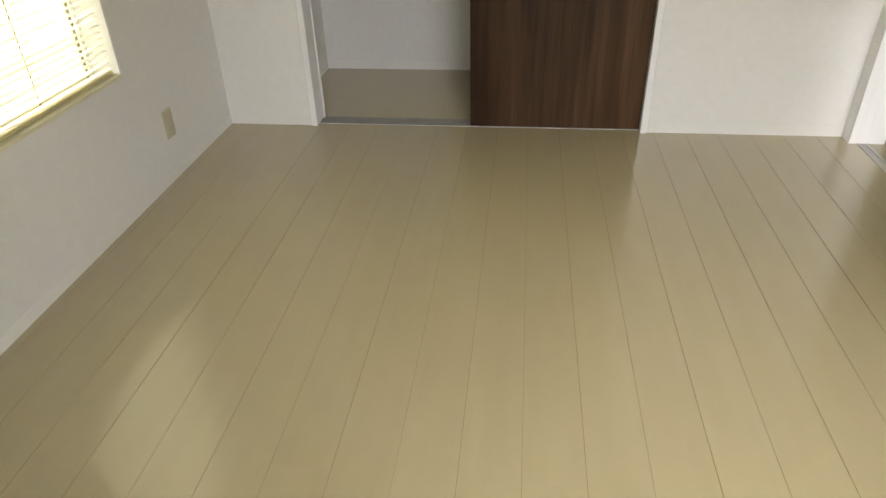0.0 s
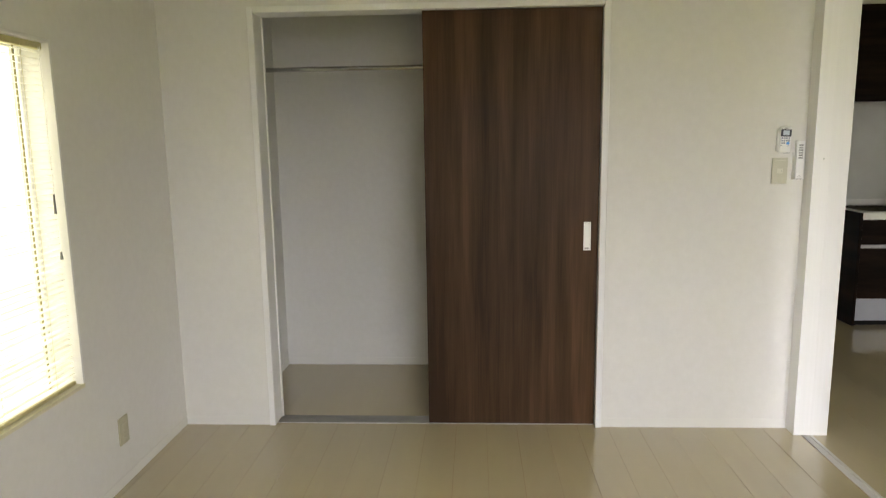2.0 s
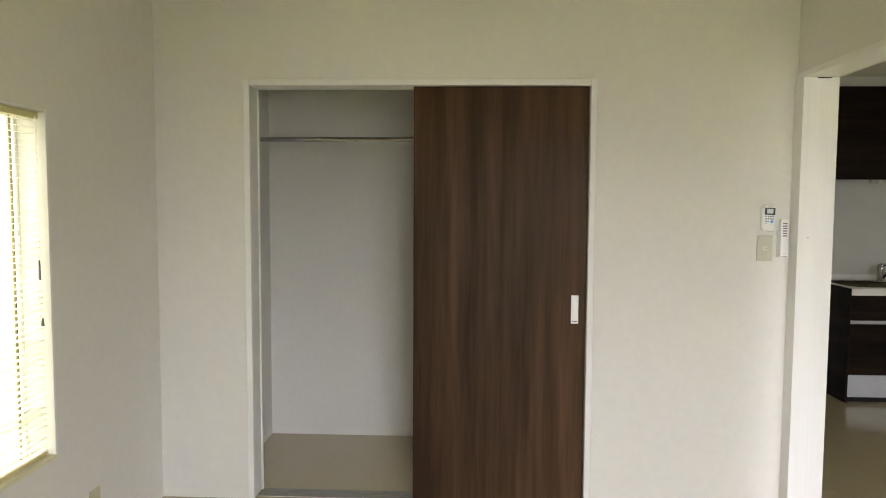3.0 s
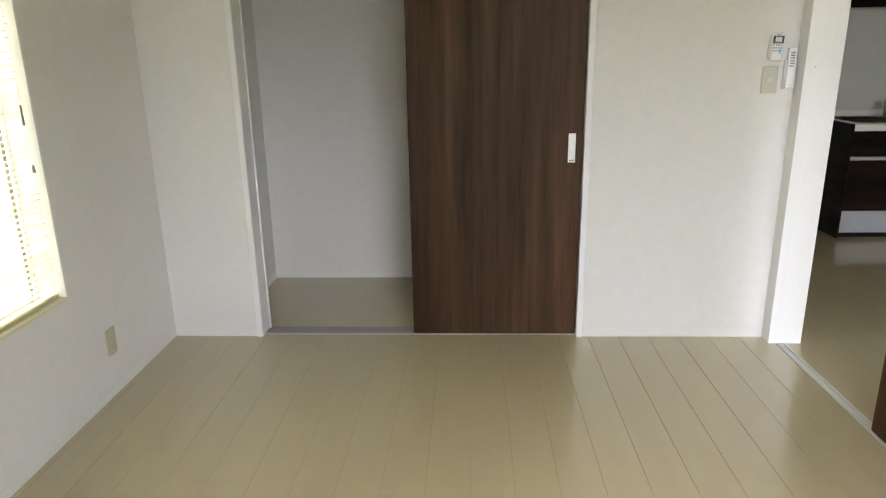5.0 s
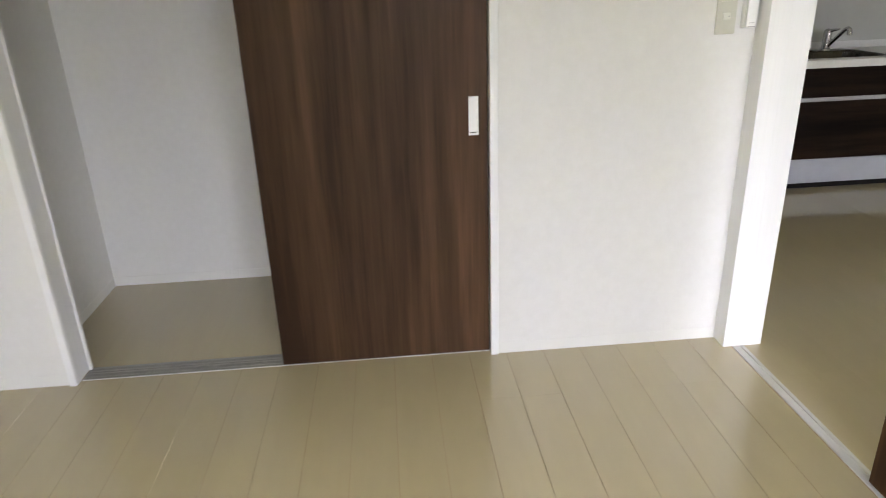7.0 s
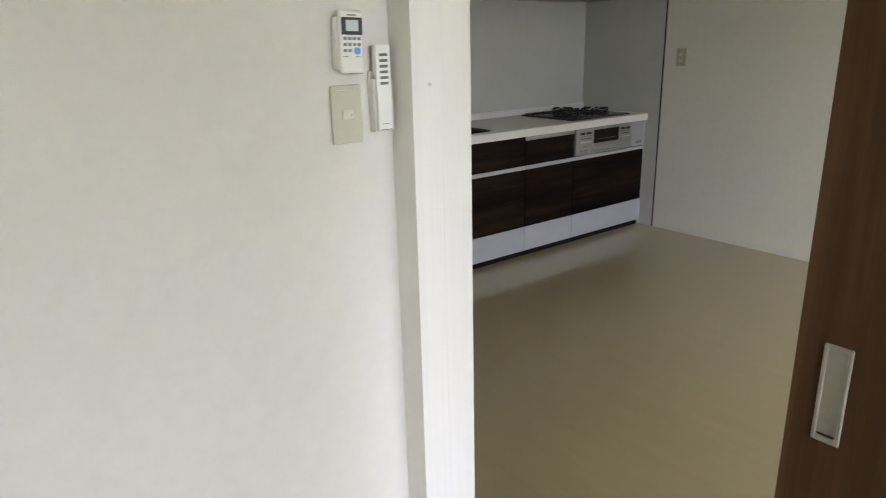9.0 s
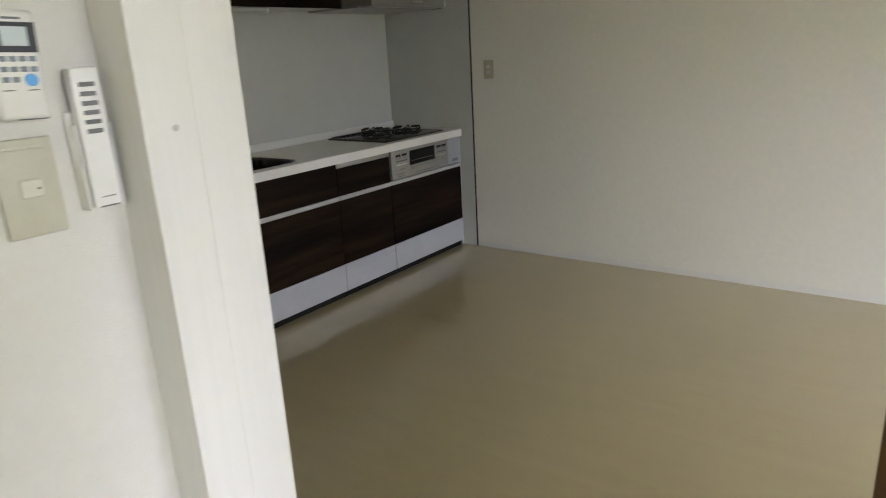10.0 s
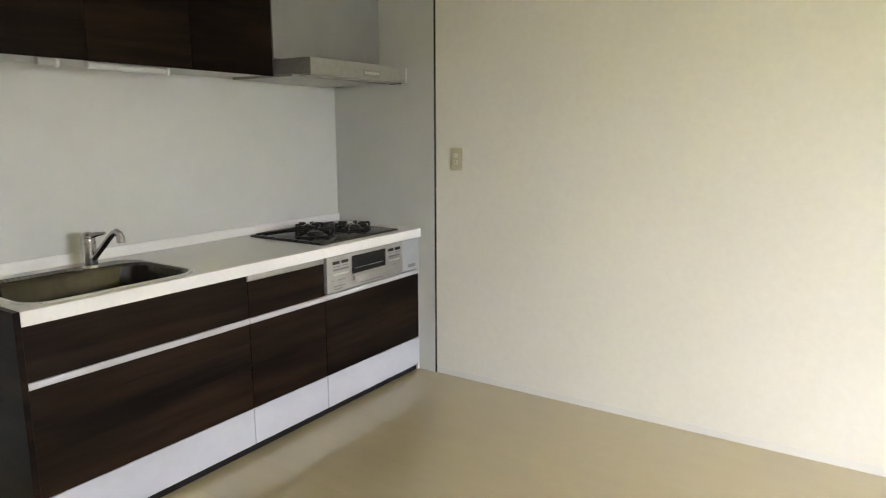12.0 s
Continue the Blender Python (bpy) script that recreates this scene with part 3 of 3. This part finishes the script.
tube(bm, [(tx + 0.002, ty - 0.015, tz + 0.03), (tx + 0.02, ty - 0.150, tz + 0.150), (tx + 0.023, ty - 0.174, tz + 0.160), (tx + 0.026, ty - 0.190, tz + 0.152),
          (tx + 0.026, ty - 0.193, tz + 0.138)], 0.0125, 16)
rod(bm, (tx + 0.026, ty - 0.1925, tz + 0.146), (tx + 0.026, ty - 0.194, tz + 0.116), 0.0165, 0.0155, 20)
part("spout", bm, CHROME, tap, smooth=True)

# gas hob
hob = empty("gas_hob", "black glass three-burner gas hob", "hob")
hx0, hx1, hy0, hy1 = 5.785, 6.405, 1.915, 2.425
boxes("glass_top", GLASS_TOP, hob, ((hx0, hy0, 0.8625), (hx1, hy1, 0.8715)), bevel=0.003, segments=2)
boxes("edge_strip", BLACK, hob, ((hx0 + 0.004, hy0 + 0.02, 0.872), (hx0 + 0.018, hy1 - 0.012, 0.8745)), bevel=0.001)
boxes("front_trim", BROWN, hob, ((hx0 - 0.002, hy0 - 0.005, 0.8625), (hx1 + 0.002, hy0 - 0.0005, 0.8708)), bevel=0.0015, label="brown metal edge")
boxes("side_trim", BROWN, hob, ((hx0 - 0.005, hy0 - 0.004, 0.8625), (hx0 - 0.0005, hy1, 0.8708)), bevel=0.0015, label="brown metal edge")
boxes("rear_vent", BLACK, hob, ((hx0 + 0.02, hy1 - 0.045, 0.872), (hx1 - 0.02, hy1 - 0.012, 0.880)), bevel=0.004, segments=2)
for bx, by, r in ((hx0 + 0.165, hy0 + 0.20, 0.10), (hx1 - 0.155, hy0 + 0.20, 0.10), ((hx0 + hx1) / 2, hy1 - 0.125, 0.075)):
    bm = bmesh.new()
    rod(bm, (bx, by, 0.872), (bx, by, 0.878), r * 0.72, r * 0.62, 32)
    rod(bm, (bx, by, 0.878), (bx, by, 0.892), r * 0.46, r * 0.42, 28)
    burner = part("burner", bm, BLACK, hob, smooth=True)
    bm = bmesh.new()
    rod(bm, (bx, by, 0.8922), (bx, by, 0.898), r * 0.36, r * 0.30, 28)
    part("burner_cap", bm, BLACK, burner, smooth=True)
    bm = bmesh.new()
    for i in range(24):
        a, b = radians(i * 15), radians(i * 15 + 15)
        rod(bm, (bx + r * math.cos(a), by + r * math.sin(a), 0.877), (bx + r * math.cos(b), by + r * math.sin(b), 0.877), 0.0062, sides=8)
    for i in range(6):
        a = radians(i * 60 + 30)
        c, s = math.cos(a), math.sin(a)
        tube(bm, [(bx + r * c, by + r * s, 0.876), (bx + r * 0.98 * c, by + r * 0.98 * s, 0.905), (bx + r * 0.42 * c, by + r * 0.42 * s, 0.907)], 0.0060, 8)
    part("pan_support", bm, BLACK, burner, smooth=True)

# grill front below the hob
grill = empty("grill_front", "silver grill front with dark window and controls", "grill")
gx0, gx1, gz0, gz1 = 5.757, 6.372, 0.626, 0.809
boxes("fascia", SILVER, grill, ((gx0, YF + 0.004, gz0), (gx1, YF + 0.06, gz1)), bevel=0.003, segments=2)
boxes("glass_window", GRILL_GLASS, grill, ((gx0 + 0.183, YF + 0.001, gz0 + 0.072), (gx1 - 0.158, YF + 0.0038, gz1 - 0.018)), bevel=0.0012)
boxes("grip", SILVER, grill, ((gx0 + 0.195, YF - 0.004, gz0 + 0.036), (gx1 - 0.155, YF + 0.0038, gz0 + 0.062)), bevel=0.004, segments=2)
for x in (gx0 + 0.04, gx0 + 0.105, gx1 - 0.135, gx1 - 0.075):
    boxes("button", BLACK, grill, ((x, YF + 0.0015, gz1 - 0.042), (x + 0.050, YF + 0.0038, gz1 - 0.026)), bevel=0.001)
for x, w in ((gx0 + 0.045, 0.115), (gx1 - 0.13, 0.10)):
    for z in (gz1 - 0.075, gz1 - 0.098):
        boxes("control_strip", GREY if z > gz1 - 0.08 else STEEL, grill, ((x, YF + 0.0022, z), (x + w, YF + 0.0038, z + 0.010)), bevel=0.0008)
for x, z, w in ((gx0 + 0.045, gz1 - 0.055, 0.050), (gx0 + 0.110, gz1 - 0.055, 0.045), (gx0 + 0.045, gz0 + 0.028, 0.085), (gx1 - 0.128, gz1 - 0.055, 0.045), (gx1 - 0.070, gz1 - 0.055, 0.045),
                (gx0 + 0.22, gz0 + 0.046, 0.20), (gx0 + 0.035, gz0 + 0.058, 0.012), (gx0 + 0.075, gz0 + 0.058, 0.060), (gx0 + 0.050, gz0 + 0.014, 0.060), (gx0 + 0.24, gz0 + 0.014, 0.19), (gx1 - 0.09, gz1 - 0.12, 0.02)):
    boxes("marking", GREY, grill, ((x, YF + 0.003, z), (x + w, YF + 0.0039, z + 0.004)))
boxes("window_shelf", GREY, grill, ((gx0 + 0.205, YF + 0.0002, gz0 + 0.098), (gx1 - 0.180, YF + 0.0012, gz0 + 0.1005)))
side_plate = empty("side_plate", "pale grey cover plate beside the grill", "panel")
boxes("plate", PLATE_GREY, side_plate, ((6.374, YF + 0.008, 0.626), (6.525, YF + 0.03, 0.809)), bevel=0.001)
boxes("maker_mark", GREY, side_plate, ((6.425, YF + 0.0066, 0.645), (6.495, YF + 0.0078, 0.664)))

# wall units
for i in range(3):
    x0 = 4.370 + i * 0.455
    u = empty("wall_cabinet", "dark oak wall cabinet above the counter", "cabinet", "kitchen wall units")
    boxes("body", ESPRESSO, u, ((x0 + 0.001, 2.161, 1.694), (x0 + 0.454, YB - 0.0065, 2.40)))
    boxes("underside", PANEL, u, ((x0 + 0.001, 2.161, 1.690), (x0 + 0.454, YB - 0.0065, 1.6935)), label="pale laminated underside")
    boxes("door", ESPRESSO, u, ((x0 + 0.0015, 2.140, 1.683), (x0 + 0.4535, 2.1605, 2.398)), bevel=0.001)
setting("soffit", PANEL, ((4.37, 2.17, 2.4005), (5.735, YB - 0.0065, TOP - 0.001)), label="pale panel above the wall cabinets")
tube_lamp = empty("under_cabinet_lamp", "unlit white strip lamp under the wall cabinets", "lamp")
for name, mat, x0, x1, r in (("housing", PANEL, 4.86, 5.198, 0.015), ("end_cap", PLASTIC, 5.1985, 5.210, 0.0175),
                             ("bracket", PANEL, 4.675, 4.738, 0.015), ("end_cap", PLASTIC, 4.7385, 4.750, 0.0175)):
    bm = bmesh.new()
    rod(bm, (x0, 2.215, 1.6895 - r), (x1, 2.215, 1.6895 - r), r, sides=24)
    part(name, bm, mat, tube_lamp, smooth=True)

# extractor hood
hood = empty("extractor_hood", "silver flat extractor hood over the hob", "extractor hood")
boxes("canopy", SILVER, hood, ((5.785, 1.940, 1.690), (6.540, YB - 0.0065, 1.768)), bevel=0.002)
boxes("edge_strip", ALU, hood, ((6.5405, 1.940, 1.690), (6.5465, 1.96, 1.768)), bevel=0.001)
boxes("baffle", SILVER, hood, ((5.742, 2.02, 1.678), (6.500, YB - 0.05, 1.6898)), bevel=0.002)
boxes("front_lip", SILVER, hood, ((5.789, 1.9445, 1.683), (6.500, 2.0195, 1.6898)), bevel=0.002)
boxes("side_gap", DARK, hood, ((6.505, 1.97, 1.6815), (6.538, YB - 0.012, 1.6898)))
boxes("rear_channel", ALU, hood, ((5.789, YB - 0.045, 1.681), (6.500, YB - 0.012, 1.6898)), bevel=0.001)
boxes("switch_panel", DUCT, hood, ((6.170, 1.9375, 1.704), (6.305, 1.9398, 1.734)), bevel=0.001)
boxes("switch_face", SILVER, hood, ((6.174, 1.9365, 1.707), (6.301, 1.9378, 1.731)), bevel=0.0005)
for i in range(5):
    boxes("button", STEEL, hood, ((6.180 + i * 0.024, 1.9350, 1.713), (6.196 + i * 0.024, 1.9366, 1.725)), bevel=0.0008)
boxes("duct_cover", DUCT, hood, ((5.7365, 2.135, 1.7685), (XE - 0.0068, YB - 0.0068, TOP - 0.001)), bevel=0.001)

# ---- balcony windows behind the camera ----
for name, a, b in (("window_2", 1.55, 2.95), ("window_3", 3.4, 5.4)):
    w = empty(name, "tall white-framed balcony window", "window", kind="structure")
    mid = (a + b) / 2
    for x0, x1, y in ((a, mid + 0.02, YS - 0.07), (mid - 0.02, b, YS - 0.11)):
        sash = boxes("window_sash", SASH, w, ((x0, y - 0.012, 0), (x0 + 0.045, y + 0.012, 2.05)), ((x1 - 0.045, y - 0.012, 0), (x1, y + 0.012, 2.05)),
                     ((x0 + 0.0455, y - 0.012, 0), (x1 - 0.0455, y + 0.012, 0.07)), ((x0 + 0.0455, y - 0.012, 2.0), (x1 - 0.0455, y + 0.012, 2.05)))
        pane = boxes("pane", GLASS, sash, ((x0 + 0.046, y - 0.003, 0.0705), (x1 - 0.046, y + 0.003, 1.9995)))
        pane.visible_shadow = False

# ---- floor planks ----
PITCH, LONG = 0.1517, 1.818


def plank_mesh(width, length, left, right):
    """A plank with eased long edges; left and right: half the joint on each side."""
    bm = bmesh.new()
    box(bm, (-width / 2 + left, -length / 2 + 0.0001, -0.0016), (width / 2 - right, length / 2 - 0.0001, 0.0))
    top = [e for e in bm.edges if all(abs(v.co.z) < 1e-6 for v in e.verts) and abs(e.verts[0].co.y - e.verts[1].co.y) > 0.01]
    if max(left, right) > 0.00025:
        bmesh.ops.bevel(bm, geom=top, offset=max(left, right) * 0.9, segments=1, affect="EDGES")
    return mesh_of("plank", bm, PLANK)


cache = {}


def lay(xa, xb, ya, yb, joint, wide, narrow):
    """Rows of planks along y between two walls: wide joints between boards, narrow grooves within, end joints staggered."""
    k = math.floor((xa - joint) / PITCH)
    while joint + k * PITCH < xb - 0.002:
        x0, x1 = max(xa, joint + k * PITCH), min(xb, joint + (k + 1) * PITCH)
        cut = ya - LONG + (LONG / 2 if (k // 2) % 2 else 0.0)
        while cut < yb:
            s, e = max(ya, cut), min(yb, cut + LONG)
            if e - s > 0.01 and x1 - x0 > 0.01:
                gaps = (narrow, wide) if k % 2 else (wide, narrow)
                key = (round(x1 - x0, 4), round(e - s, 4), gaps)
                if key not in cache:
                    cache[key] = plank_mesh(x1 - x0, e - s, *gaps)
                p = new("plank", cache[key])
                p.parent = floor
                p.location = ((x0 + x1) / 2, (s + e) / 2, random.uniform(-0.0001, 0.0) if wide > 0.00025 else 0.0)
            cut += LONG
        k += 1


lay(0.0, 3.066, YS, 0.024, 1.3935, 0.00065, 0.00042)
lay(0.27, 3.0415, 0.122, 0.945, 1.3935, 0.00015, 0.0001)
lay(3.114, XE, YS, YB, 3.114, 0.0002, 0.0001)
